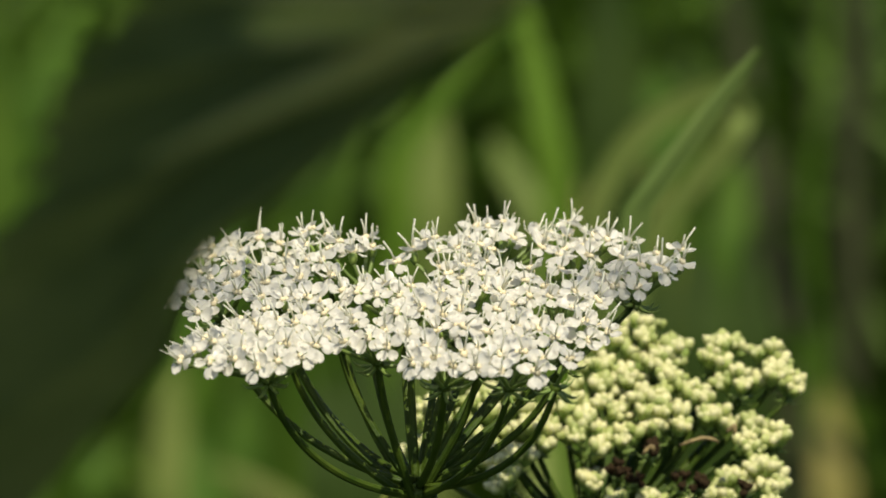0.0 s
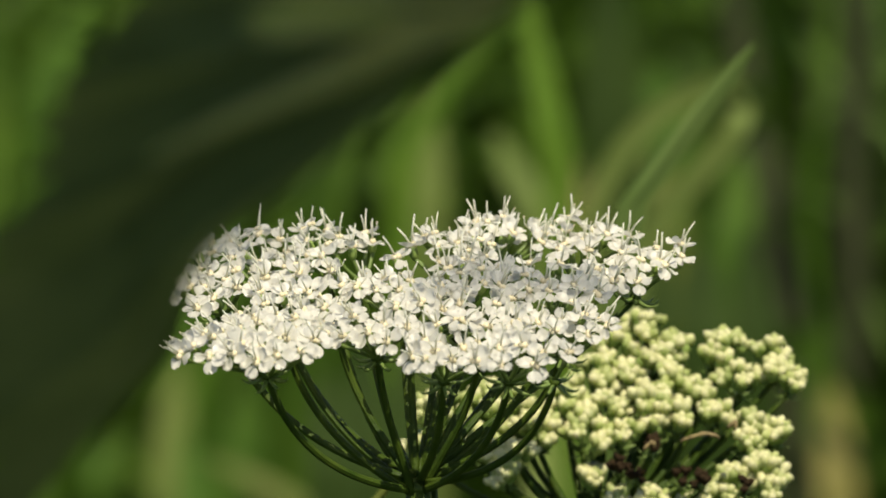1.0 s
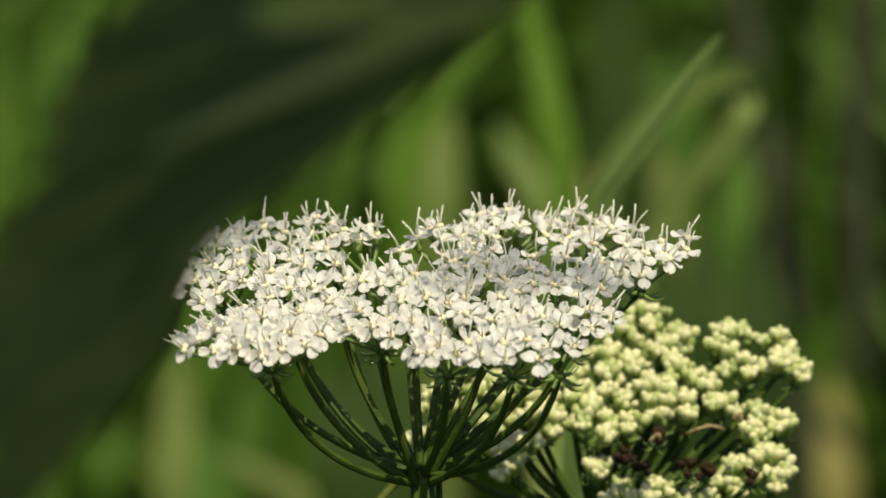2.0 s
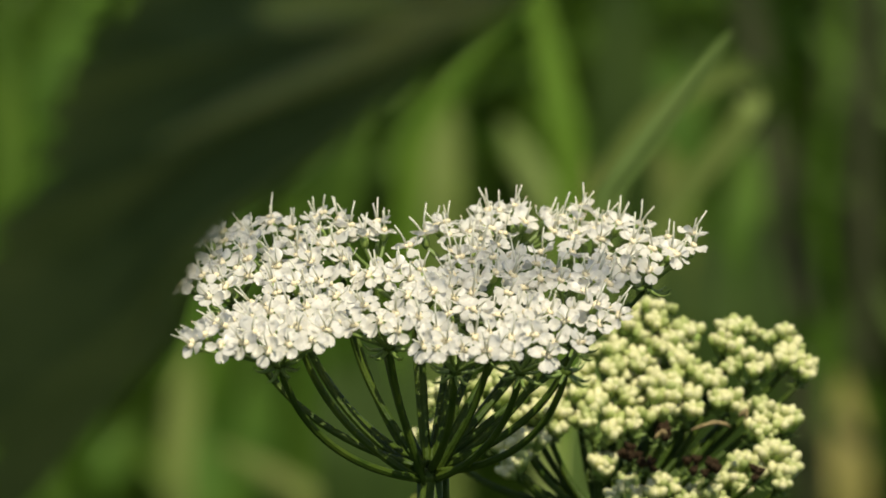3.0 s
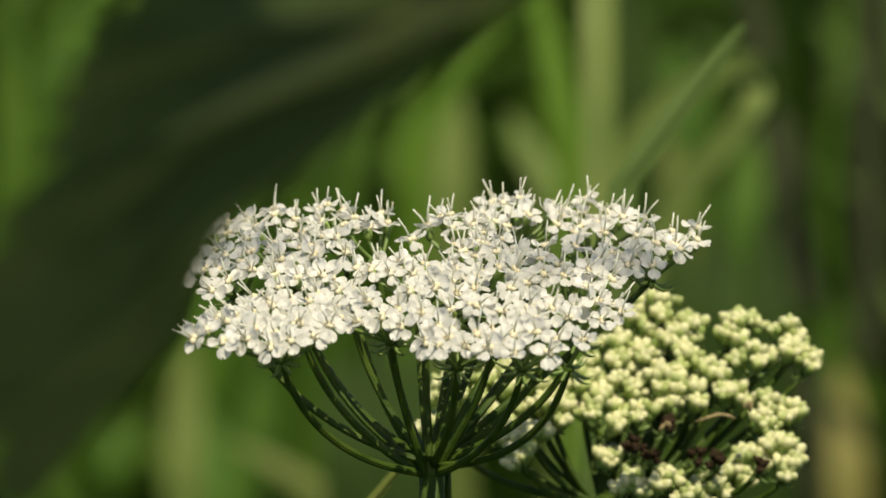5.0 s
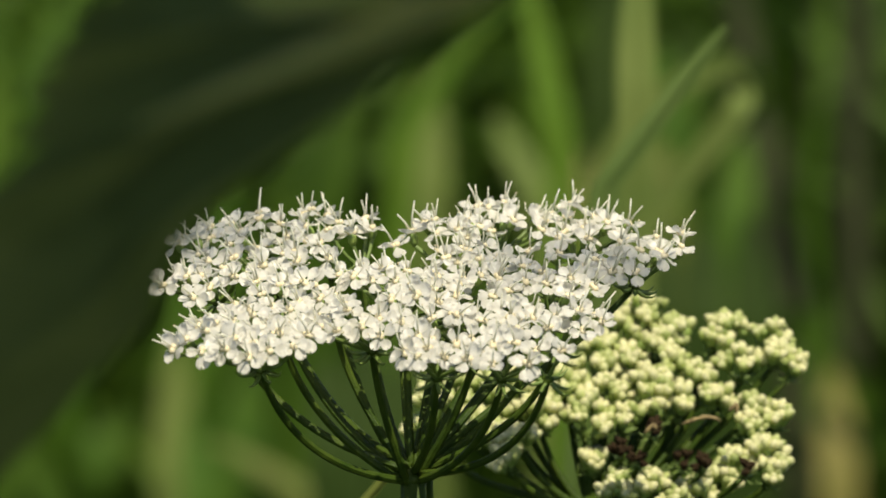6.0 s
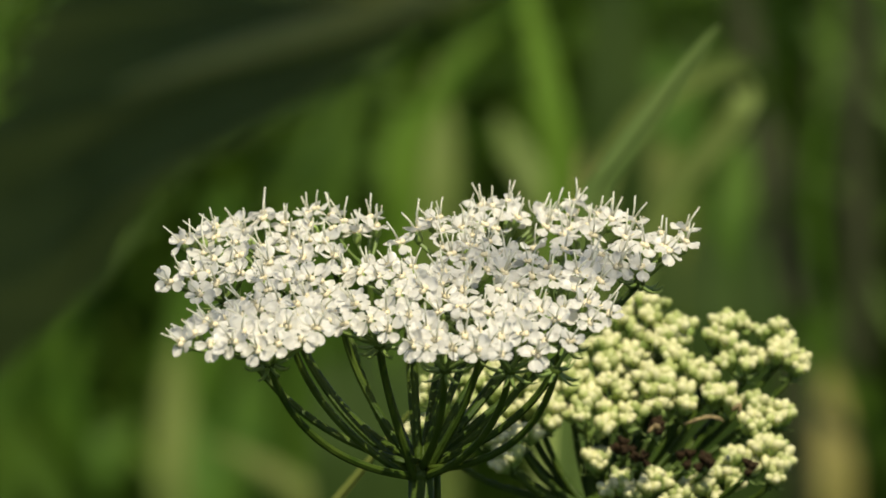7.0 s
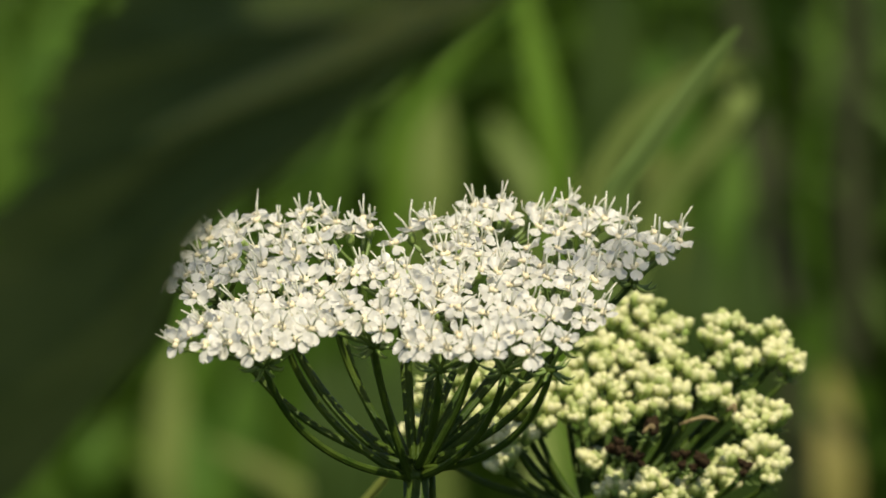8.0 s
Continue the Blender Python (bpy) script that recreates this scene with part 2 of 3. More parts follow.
# pedicels are one millimetre high and are stretched to their length; bracteoles curve outwards and up
PEDICELS = [stalk_mesh("pedicel", [Vector((b * 4 * t * (1 - t), 0, t)) * MM for t in (0, 0.25, 0.5, 0.75, 1)], [0.30 * MM] * 5) for b in (0.0, 0.35, -0.35)]
BRACTEOLES = [stalk_mesh("bracteole", bezier(Vector((0, 0, 0)), Vector((1.6, 0, -0.5)) * MM, Vector((3.2, 0, -0.9)) * MM, Vector((4.6 * k, 0, 0.6)) * MM, 5),
                         [0.28 * MM, 0.32 * MM, 0.3 * MM, 0.24 * MM, 0.15 * MM, 0.05 * MM]) for k in (0.8, 1.0)]
FLORETS = [floret_mesh(i) for i in range(18)]
BUDS = [bud_mesh(100 + i) for i in range(8)]
WITHERED = [bud_mesh(200 + i, True) for i in range(3)]


def dome(rng, count, axis, reach, spread, drop):
    """Where the heads of one umbellet sit: strewn evenly over a shallow cap of that spread, on pedicels of that reach."""
    q = axis.to_track_quat("Z", "Y").to_matrix()
    out = []
    first = rng.uniform(0, 6.28)
    for i in range(count):
        f = math.sqrt((i + 0.35) / count) * rng.uniform(0.93, 1.05)
        a = first + i * 2.399963 + rng.uniform(-0.2, 0.2)
        out.append(q @ Vector((spread * f * math.cos(a), spread * f * math.sin(a), reach * (rng.uniform(0.87, 1.13) - drop * f * f))))
    return out


def umbellet(parent, tip, axis, places, rng, meshes, name, lean, ray_radius, size):
    """The stalks and bracteoles of one umbellet as a part, and each floret or bud on it as a sub-part. places: where the heads sit, from the tip of the ray."""
    bm = bmesh.new()
    blob(bm, Vector((0, 0, 0)), ray_radius * 1.35, 0, 0.8, 8, 5)
    ob = part("umbellet", bm, STALK, parent)
    ob.matrix_basis = Matrix.Translation(tip)
    heads = []
    for place in places:
        d, length = place.normalized(), place.length
        face = (d * 0.5 + lean + Vector((rng.uniform(-0.26, 0.26), rng.uniform(-0.26, 0.26), 0))).normalized()
        scale = rng.uniform(*size)
        foot = place - face * 1.4 * MM * scale
        stalk = new("pedicel", rng.choice(PEDICELS))
        stalk.parent = ob
        stalk.matrix_basis = foot.to_track_quat("Z", "Y").to_matrix().to_4x4() @ Matrix.Rotation(rng.uniform(0, 6.28), 4, "Z") @ Matrix.Diagonal((1, 1, foot.length / MM, 1))
        heads.append((place, face, scale))
    for i in range(8 if name == "floret" else 5):
        dice = rng if i < 5 else random.Random(i + len(places))
        leaflet = new("bracteole", dice.choice(BRACTEOLES))
        leaflet.parent = ob
        leaflet.matrix_basis = axis.to_track_quat("Z", "Y").to_matrix().to_4x4() @ Matrix.Rotation(i * (0.7854 if name == "floret" else 1.2566) + dice.uniform(-0.3, 0.3), 4, "Z") @ Matrix.Scale(1.0 if name == "floret" else 0.55, 4)
    for p, face, scale in heads:
        f = new(name, rng.choice(meshes))
        f.parent = ob
        tagged(f, {"floret": "white five-petalled floret with two long styles", "bud": "closed cream-green flower bud"}.get(name, "withered dark brown bud"))
        turn = face.to_track_quat("Z", "Y").to_matrix().to_4x4() @ Matrix.Rotation(rng.uniform(0, 6.28), 4, "Z")
        f.matrix_basis = Matrix.Translation(p) @ turn @ Matrix.Scale(scale, 4)
    return ob


# ---- the white umbel ----
HUB = Vector((-0.0031, -0.0077, 0.9191))
# each umbellet: the round patches of florets that it is made of, as x, y and radius in millimetres from the hub
FRONT_UMBELLETS = [
    [(-28.8, -17.2, 4.8), (-24.0, -20.4, 4.6), (-18.6, -16.4, 4.8)],
    [(-25.0, -9.3, 5.2), (-17.4, -5.0, 4.8), (-21.6, 2.3, 4.4)],
    [(-9.2, -8.5, 4.7), (-4.4, -9.7, 3.6), (-7.4, -11.2, 3.0)],
    [(2.2, -19.6, 4.4), (7.1, -21.5, 3.6)],
    [(11.2, -28.0, 3.1), (14.4, -19.6, 3.6)],
    [(20.8, -21.9, 2.7)],
    [(23.2, -6.6, 3.4), (18.9, -13.1, 3.1)],
    [(6.3, -8.4, 4.9), (13.5, -7.2, 5.2)],
    [(0.4, -2.4, 4.4), (-4.6, 8.6, 4.4)],
]
MIDDLE_UMBELLETS = [
    [(22.1, 4.5, 3.9)],
    [(-32.2, 5.2, 3.6), (-29.0, 8.6, 4.6), (-31.6, 22.6, 3.2)],
    [(-15.6, 4.3, 4.5), (-10.4, 7.8, 4.0)],
    [(3.3, 7.9, 4.4), (9.3, 5.4, 4.2)],
    [(15.2, 10.4, 3.6)],
    [(7.4, 17.3, 4.8)],
]
BACK_UMBELLETS = [
    [(-26.8, 19.9, 5.2), (-20.5, 17.2, 5.0)],
    [(-22.7, 30.9, 4.8), (-27.4, 29.4, 3.0)],
    [(-15.2, 31.2, 4.8), (-15.7, 19.2, 4.6)],
    [(-11.8, 28.6, 3.0), (-8.4, 31.2, 3.0)],
    [(-3.0, 20.0, 2.4)],
    [(2.6, 29.0, 3.4), (6.8, 29.6, 4.4)],
    [(10.3, 36.4, 4.0), (14.8, 32.6, 4.6)],
    [(21.6, 34.4, 4.6), (27.4, 29.6, 4.2)],
    [(20.4, 24.0, 4.8), (25.6, 17.4, 3.4)],
    [(32.0, 20.9, 4.8), (36.4, 25.6, 3.0)],
]
FLORET_GAP = 3.1


def strewn(rng, patches, taken):
    """Floret places over the patches of one umbellet, none nearer than the gap to another; a patch is domed."""
    out = []
    swell = rng.uniform(0.0, 1.3)
    for x, y, r in patches:
        for n in range(260):
            f = math.sqrt(rng.random()) if n else 0.0
            a = rng.uniform(0, 6.28)
            p = Vector((x + r * f * math.cos(a), y + r * f * math.sin(a)))
            if any((p - q).length < FLORET_GAP for q in taken):
                continue
            taken.append(p)
            out.append(Vector((p.x, p.y, 26.55 + 0.0886 * p.y + swell - 0.30 * r * f * f + rng.uniform(-1.0, 0.6))) * MM)
    return out


def white_umbel():
    rng = random.Random(5)
    ob = thing("umbel_flower", HUB, "white flat-topped umbel in full bloom on a dark green stalk", "flower")
    up = Vector((0, -0.10, 0.99)).normalized()
    heart = Vector((0.0008, 0.006, 0.0265))
    taken = []
    for patches in FRONT_UMBELLETS + MIDDLE_UMBELLETS + BACK_UMBELLETS:
        heads = strewn(rng, patches, taken)
        if not heads:
            continue
        top = sum(heads, Vector()) / len(heads)
        out = top - heart
        out -= up * out.dot(up)
        axis = (up + out.normalized() * min(0.34, out.length * 12)).normalized()
        tip = top - axis * 5.6 * MM - out.normalized() * 1.5 * MM
        facing = up * 0.75 + Vector((-0.08, -0.42, 0.1)) + out.normalized() * min(0.3, out.length * 9)
        umbellet(ob, tip, axis, [h - tip for h in heads], rng, FLORETS, "floret", facing, 0.7 * MM, (0.95, 1.20))
        side = Vector((tip.x, tip.y, 0))
        root = side.normalized() * 1.2 * MM + Vector((0, 0, rng.uniform(-1.0, 1.5) * MM))
        q = min(1.0, side.length / 0.033)
        bulge = 1.0 if out.y < 0 or out.x < 0 else 0.15
        pts = bezier(root, root + side * (0.28 + 0.25 * q * bulge) + Vector((0, 0, tip.z * (0.42 - 0.35 * q * bulge))), tip - (axis * (1 - q) + up * q) * (7 + 5 * q * bulge) * MM - side * (0.02 + 0.10 * q + 0.14 * (1 - bulge)), tip, 18)
        bm = bmesh.new()
        tube(bm, pts, [(0.58 - 0.13 * i / 18) * MM for i in range(19)], 28, 0, 0.08)
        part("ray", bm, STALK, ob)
    bm = bmesh.new()
    blob(bm, Vector((0, 0, 0)), 1.9 * MM, 0, 0.7, 14, 7)
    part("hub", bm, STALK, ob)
    bm = bmesh.new()
    foot = Vector((0.02, 0.03, -HUB.z))
    tube(bm, bezier(Vector((0.0, 0, 0)), Vector((0.0005, 0, -0.2)), Vector((0.012, 0.02, -0.6)), foot, 32), [(1.75 + 2.4 * i / 32) * MM for i in range(33)], 40, 0, 0.05)
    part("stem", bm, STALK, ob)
    bm = bmesh.new()
    tube(bm, bezier(Vector((2.2, 3.0, -1.0)) * MM, Vector((2.6, 3.0, -12)) * MM, Vector((3.0, 3.0, -60)) * MM, Vector((4.5, 5.0, -200)) * MM, 16), [0.5 * MM] * 17, 20, 0, 0.08)
    part("side_stalk", bm, STALK, ob)
    return ob


# ---- the umbel in bud behind it ----
BUD_HUB = Vector((0.0228, 0.0500, 0.8978))
BUD_BACK = [(7.9, 18.8, 24.6, 3.7), (3.2, 16.2, 22.7, 3.5), (10.0, 14.2, 21.3, 3.5), (12.8, 16.6, 22.9, 2.7), (0.5, 11.7, 19.4, 3.7), (5.6, 11.3, 19.1, 3.7), (12.7, 10.4, 18.5, 3.4), (20.9, 17.0, 22.8, 2.7), (18.5, 14.8, 21.2, 1.6), (27.0, 16.2, 22.2, 2.1), (22.9, 11.7, 18.9, 3.0), (27.8, 13.0, 19.9, 1.9), (29.8, 11.5, 18.1, 1.7)]
BUD_MIDDLE = [(18.8, 7.0, 14.3, 2.2), (16.3, 8.0, 16.3, 3.1), (8.1, 7.2, 16.3, 3.8), (1.3, 6.3, 15.6, 3.8), (-3.7, 7.2, 16.3, 3.5), (-1.2, 2.6, 12.9, 3.4), (4.7, 2.4, 12.7, 2.7), (12.2, 5.1, 14.7, 3.2), (-8.0, 2.8, 13.1, 3.2), (-22.2, 6.3, 15.6, 4.1), (-14.7, 8.1, 16.9, 4.1), (-10.5, 5.1, 14.7, 3.4), (-18.1, 2.4, 12.7, 3.0)]
BUD_FRONT = [(-14.7, 0.0, 11.1, 2.5), (-11.0, -0.7, 10.6, 1.8), (-12.6, -3.9, 8.4, 1.8), (24.4, 4.2, 13.5, 2.3), (27.6, 3.3, 12.9, 1.3), (23.6, 1.2, 11.2, 1.8), (25.9, -1.6, 8.8, 2.1), (26.3, -4.8, 6.2, 1.9), (21.2, -2.6, 7.4, 2.0), (18.6, -4.0, 5.0, 2.3)]
BUD_LOW = [(15.0, -5.2, 3.9, 2.4), (11.8, -7.3, 2.9, 2.2), (7.9, -7.0, 5.3, 2.4), (3.3, -7.9, 4.7, 2.2), (-0.1, 0.7, 6.1, 1.0), (-24.8, 6.7, 10.3, 2.2)]
BUD_DEAD = [(4.1, -6.5, 10.3, 1.5), (6.5, -7.9, 9.3, 1.3), (13.1, -7.9, 9.3, 1.6), (16.0, -8.6, 8.7, 1.3), (22.3, -9.4, 8.2, 1.2), (8.7, -3.2, 12.5, 1.0)]

DRY_BRACTS = [((12.8, -9.9, 15.5), (15.5, -9.7, 16.2), (18.7, -9.8, 15.9)), ((7.3, -10.1, 14.2), (8.2, -10.0, 15.2), (9.0, -10.0, 14.6)), ((19.8, -9.4, 17.4), (20.5, -9.2, 18.2), (20.9, -9.5, 17.0))]


def bud_umbel():
    rng = random.Random(9)
    ob = thing("umbel_in_bud", BUD_HUB, "pale cream-green umbel still in bud with a few withered brown heads", "flower")
    up = Vector((0, -0.15, 0.98)).normalized()
    heart = Vector((0.0, 0.010, 0.022))
    for x, y, z, r in BUD_BACK + BUD_MIDDLE + BUD_FRONT + BUD_LOW + BUD_DEAD:
        dead = (x, y, z, r) in BUD_DEAD
        top = Vector((x, y, z)) * MM
        out = top - heart
        out -= up * out.dot(up)
        axis = (up + out.normalized() * min(0.6, out.length * 12)).normalized()
        reach = r * MM * 1.05
        tip = top - axis * reach * 0.8
        side = Vector((tip.x, tip.y, 0))
        count = max(4, round(0.46 * r * r))
        heads = dome(rng, count, axis, reach + 0.9 * MM, r * MM, 0.55)
        umbellet(ob, tip, axis, heads, rng, WITHERED if dead else BUDS, "withered_bud" if dead else "bud", up * 0.6, 0.5 * MM, (0.5, 0.95) if dead else (1.2, 1.75))
        bm = bmesh.new()
        pts = bezier(side.normalized() * 1.0 * MM, side * 0.45 + Vector((0, 0, 0.12 * tip.z)), tip - axis * min(0.008, tip.length * 0.35) - side * 0.12, tip, 12)
        tube(bm, pts, [(0.62 - 0.2 * i / 12) * MM for i in range(13)], 12, 0, 0.06)
        part("ray", bm, STALK, ob)
    for start, mid, end in DRY_BRACTS:
        bm = bmesh.new()
        tube(bm, bezier(Vector(start) * MM, Vector(mid) * MM, Vector(mid) * MM + Vector((0.001, 0, 0.001)), Vector(end) * MM, 8), [0.12 * MM, 0.28 * MM, 0.36 * MM, 0.26 * MM, 0.42 * MM, 0.34 * MM, 0.30 * MM, 0.36 * MM, 0.12 * MM], 7, 0, 0.3)
        part("dry_bract", bm, TAN, ob, "shrivelled tan-brown bract")
    bm = bmesh.new()
    blob(bm, Vector((0, 0, 0)), 2.4 * MM, 0, 0.75, 12, 6)
    part("hub", bm, STALK, ob)
    bm = bmesh.new()
    tube(bm, bezier(Vector((0, 0, 0)), Vector((-0.001, 0, -0.2)), Vector((-0.02, -0.01, -0.6)), Vector((-0.05, -0.01, -BUD_HUB.z)), 24), [(2.0 + 1.8 * i / 24) * MM for i in range(25)], 14, 0, 0.05)
    part("stem", bm, STALK, ob)
    return ob


# ---- the shaded leaf near the lens ----
LEAF_BASE = Vector((0.0094, -0.4013, 1.0767))
# two folds paled for light shining through: millimetres along the leaf and across it
LOW_FOLD = ((9.2, 10.9), (14.0, 15.8), (21.0, 20.5), (26.9, 24.6), (33.5, 29.0))
FOLD = ((2.1, 3.3), (6.3, 7.4), (12.3, 8.3), (18.7, 9.0), (23.9, 9.7), (28.2, 10.4))


def near_leaf():
    """A pleated, toothed fan of a leaf; its upper side is turned to the sky, its shaded underside to the lens."""
    ob = thing("broad_leaf", LEAF_BASE, "large dark green pleated leaf with a toothed edge, in shade", "leaf")
    down = Vector((0, 0.70, -0.714))
    side = Vector((-1, 0, 0))
    nrm = Vector((0, 0.714, 0.70))
    bm = bmesh.new()
    n_turn, n_len = 150, 40
    rows = []
    outline = ((0.0, 0.030), (0.23, 0.032), (0.35, 0.0362), (0.44, 0.0428), (0.55, 0.0495), (0.66, 0.0545), (0.74, 0.067), (0.86, 0.081), (1.0, 0.092))
    for i in range(n_turn + 1):
        s = i / n_turn
        a = radians(-16 + 70.5 * s)
        reach = float(np.interp(s, [o[0] for o in outline], [o[1] for o in outline]))
        reach *= 1 + 0.07 * (1 - abs(2 * ((s * 15) % 1.0) - 1)) + 0.02 * math.sin(i * 1.7)
        row = []
        for k in range(n_len + 1):
            t = k / n_len
            sag = radians(float(np.interp(t, (0.0, 0.33, 0.5, 0.58, 0.7), (2.5, 3.0, 5.0, 4.0, 0.0)))) * s ** 3
            bend = a - sag
            pleat = abs(((math.degrees(a) - 11.25) / 14.5) % 1.0 - 0.5) * 2
            z = 0.0040 * pleat * math.sin(math.pi * min(1, t * 0.9 + 0.05)) + 0.004 * t * t
            wide = 1.42 if math.sin(bend) > 0 else 1.2
            row.append(bm.verts.new((side * math.cos(bend) + down * math.sin(bend) * wide) * reach * t + nrm * z))
        rows.append(row)
    for a, b in zip(rows, rows[1:]):
        for k in range(n_len):
            face = bm.faces.new((a[k], a[k + 1], b[k + 1], b[k]))
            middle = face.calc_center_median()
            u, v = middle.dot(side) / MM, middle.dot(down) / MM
            # faces inside the two bands get the colour painted as lit
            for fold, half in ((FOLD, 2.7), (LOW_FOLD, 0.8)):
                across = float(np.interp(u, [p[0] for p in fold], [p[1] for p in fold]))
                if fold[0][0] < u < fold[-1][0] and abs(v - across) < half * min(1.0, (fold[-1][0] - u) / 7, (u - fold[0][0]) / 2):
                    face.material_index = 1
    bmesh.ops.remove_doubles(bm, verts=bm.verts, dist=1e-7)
    part("blade", bm, (SHADE_LEAF, LIT_FOLD), ob)
    for deg in (-10.5, 4, 33):
        bm = bmesh.new()
        a = radians(deg)
        s = (deg + 16) / 70.5
        pts = []
        for t in (0.05, 0.2, 0.4, 0.6, 0.8, 0.95):
            sag = radians(float(np.interp(t, (0.0, 0.33, 0.5, 0.58, 0.7), (2.5, 3.0, 5.0, 4.0, 0.0)))) * s ** 3
            bend = a - sag
            pts.append((side * math.cos(bend) + down * math.sin(bend) * 1.4) * (0.0335 + 0.053 * s ** 2) * t + nrm * (0.004 * t * t + 0.0006))
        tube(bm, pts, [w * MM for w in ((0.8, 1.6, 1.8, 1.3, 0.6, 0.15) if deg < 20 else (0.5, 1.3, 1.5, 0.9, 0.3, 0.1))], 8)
        part("rib", bm, LIT_RIB, ob)
    # one more pale tube along FOLD strengthens its painted light
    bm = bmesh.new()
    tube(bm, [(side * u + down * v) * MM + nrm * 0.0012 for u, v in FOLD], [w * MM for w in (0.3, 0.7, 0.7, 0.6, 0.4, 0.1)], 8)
    part("rib", bm, LIT_RIB, ob)
    bm = bmesh.new()
    tube(bm, bezier(Vector((0, 0, 0)), Vector((0.05, -0.02, 0.07)), Vector((0.16, 0.02, -0.2)), Vector((0.16, 0.02, -LEAF_BASE.z)), 24), [0.8 * MM + 0.07 * MM * i for i in range(25)], 8)
    part("leaf_stalk", bm, STALK, ob)
    return ob


# ---- ground, meadow and single blades ----
def ground():
    bm = bmesh.new()
    edges = [-3000, -400, -60, -15, -6, -3, -1.5, 0, 1.5, 3, 6, 15, 60, 400, 3000]
    grid = [[bm.verts.new((x, y, 0.02 * noise.noise(Vector((x, y, 0))) if abs(x) < 10 and abs(y) < 10 else 0)) for x in edges] for y in edges]
    for a, b in zip(grid, grid[1:]):
        for k in range(len(edges) - 1):
            bm.faces.new((a[k], a[k + 1], b[k + 1], b[k]))
    ob = part("ground", bm, SOIL)
    return tagged(ob, "dark mossy soil under the meadow", "ground", kind="structure")


def blade_strip(verts, faces, pts, width, turn, fold=0.25):
    first = len(verts)
    n = len(pts) - 1
    for i, p in enumerate(pts):
        t = i / n
        w = width * 0.5 * (0.55 + 0.45 * min(1, t * 4)) * (1 - max(0, (t - 0.55) / 0.45) ** 1.6) + 0.0002
        s = Vector((math.cos(turn), math.sin(turn), 0))
        out = Vector((-s.y, s.x, 0)) * w * fold
        verts.extend((p - s * w + out, p, p + s * w + out))
    for i in range(n):
        a = first + 3 * i
        faces.extend(((a, a + 1, a + 4, a + 3), (a + 1, a + 2, a + 5, a + 4)))


def meadow(name, label, seed, count, mat, box, height, width, arch=0.5, away=False, feather=0.0):
    """Uncountable grass between the corners of box (x0, x1, y0, y1)."""
    rng = random.Random(seed)
    verts, faces = [], []
    for _ in range(count):
        x, y = rng.uniform(box[0], box[1]), rng.uniform(box[2], box[3])
        if feather:
            x, y = x + rng.gauss(0, feather), y + rng.gauss(0, feather)
        h = height * rng.uniform(0.6, 1.2)
        a = rng.uniform(0.15, 2.99) if away else rng.uniform(0, 6.28)
        lean = Vector((math.cos(a), math.sin(a), 0)) * h * rng.uniform(0.05, arch)
        base = Vector((x, y, -0.01))
        pts = bezier(base, base + Vector((0, 0, h * 0.5)), base + lean * 0.4 + Vector((0, 0, h * 0.9)), base + lean + Vector((0, 0, h * rng.uniform(0.8, 1.0))), 7)
        blade_strip(verts, faces, pts, width * rng.uniform(0.6, 1.4), rng.uniform(0, 6.28))
    mesh = bpy.data.meshes.new(name)
    mesh.from_pydata(verts, [], faces)
    mesh.materials.append(mat)
    for poly in mesh.polygons:
        poly.use_smooth = True
    return tagged(new(name, mesh), label, "grass", kind="stuff")


def grass_blade(low, high, width, mat, label, turn=0.0, bow=0.0, over=0.35, root=None):
    """One long blade that rises from the soil through low to high and on to its tip."""
    low, high = Vector(low), Vector(high)
    run = high - low
    base = Vector((*root, -0.005)) if root else Vector((low.x - run.x * 0.4, low.y, -0.005))
    ob = thing("grass_blade", base, label, "grass blade", "long grass behind the flowers")
    tip = high + run * over + Vector((bow, 0, -abs(bow) * 0.5))
    ctrl = low + run * 0.1
    pts = bezier(base, low * 0.55 + base * 0.45, ctrl, low + run * 0.35, 8) + bezier(low + run * 0.35, low + run * 0.7, high, tip, 10)[1:]
    verts, faces = [], []
    blade_strip(verts, faces, [p - base for p in pts], width, turn)
    mesh = bpy.data.meshes.new("blade")
    mesh.from_pydata(verts, [], faces)
    mesh.materials.append(mat)
    for poly in mesh.polygons:
        poly.use_smooth = True
    strip = new("blade", mesh)
    strip.parent = ob
    bm = bmesh.new()
    tube(bm, [p - base - Vector((0, 0.0002, 0)) for p in pts], [max(0.0002, width * 0.05 * (1 - i / len(pts))) for i in range(len(pts))], 5)
    part("midrib", bm, mat, ob)
    return ob


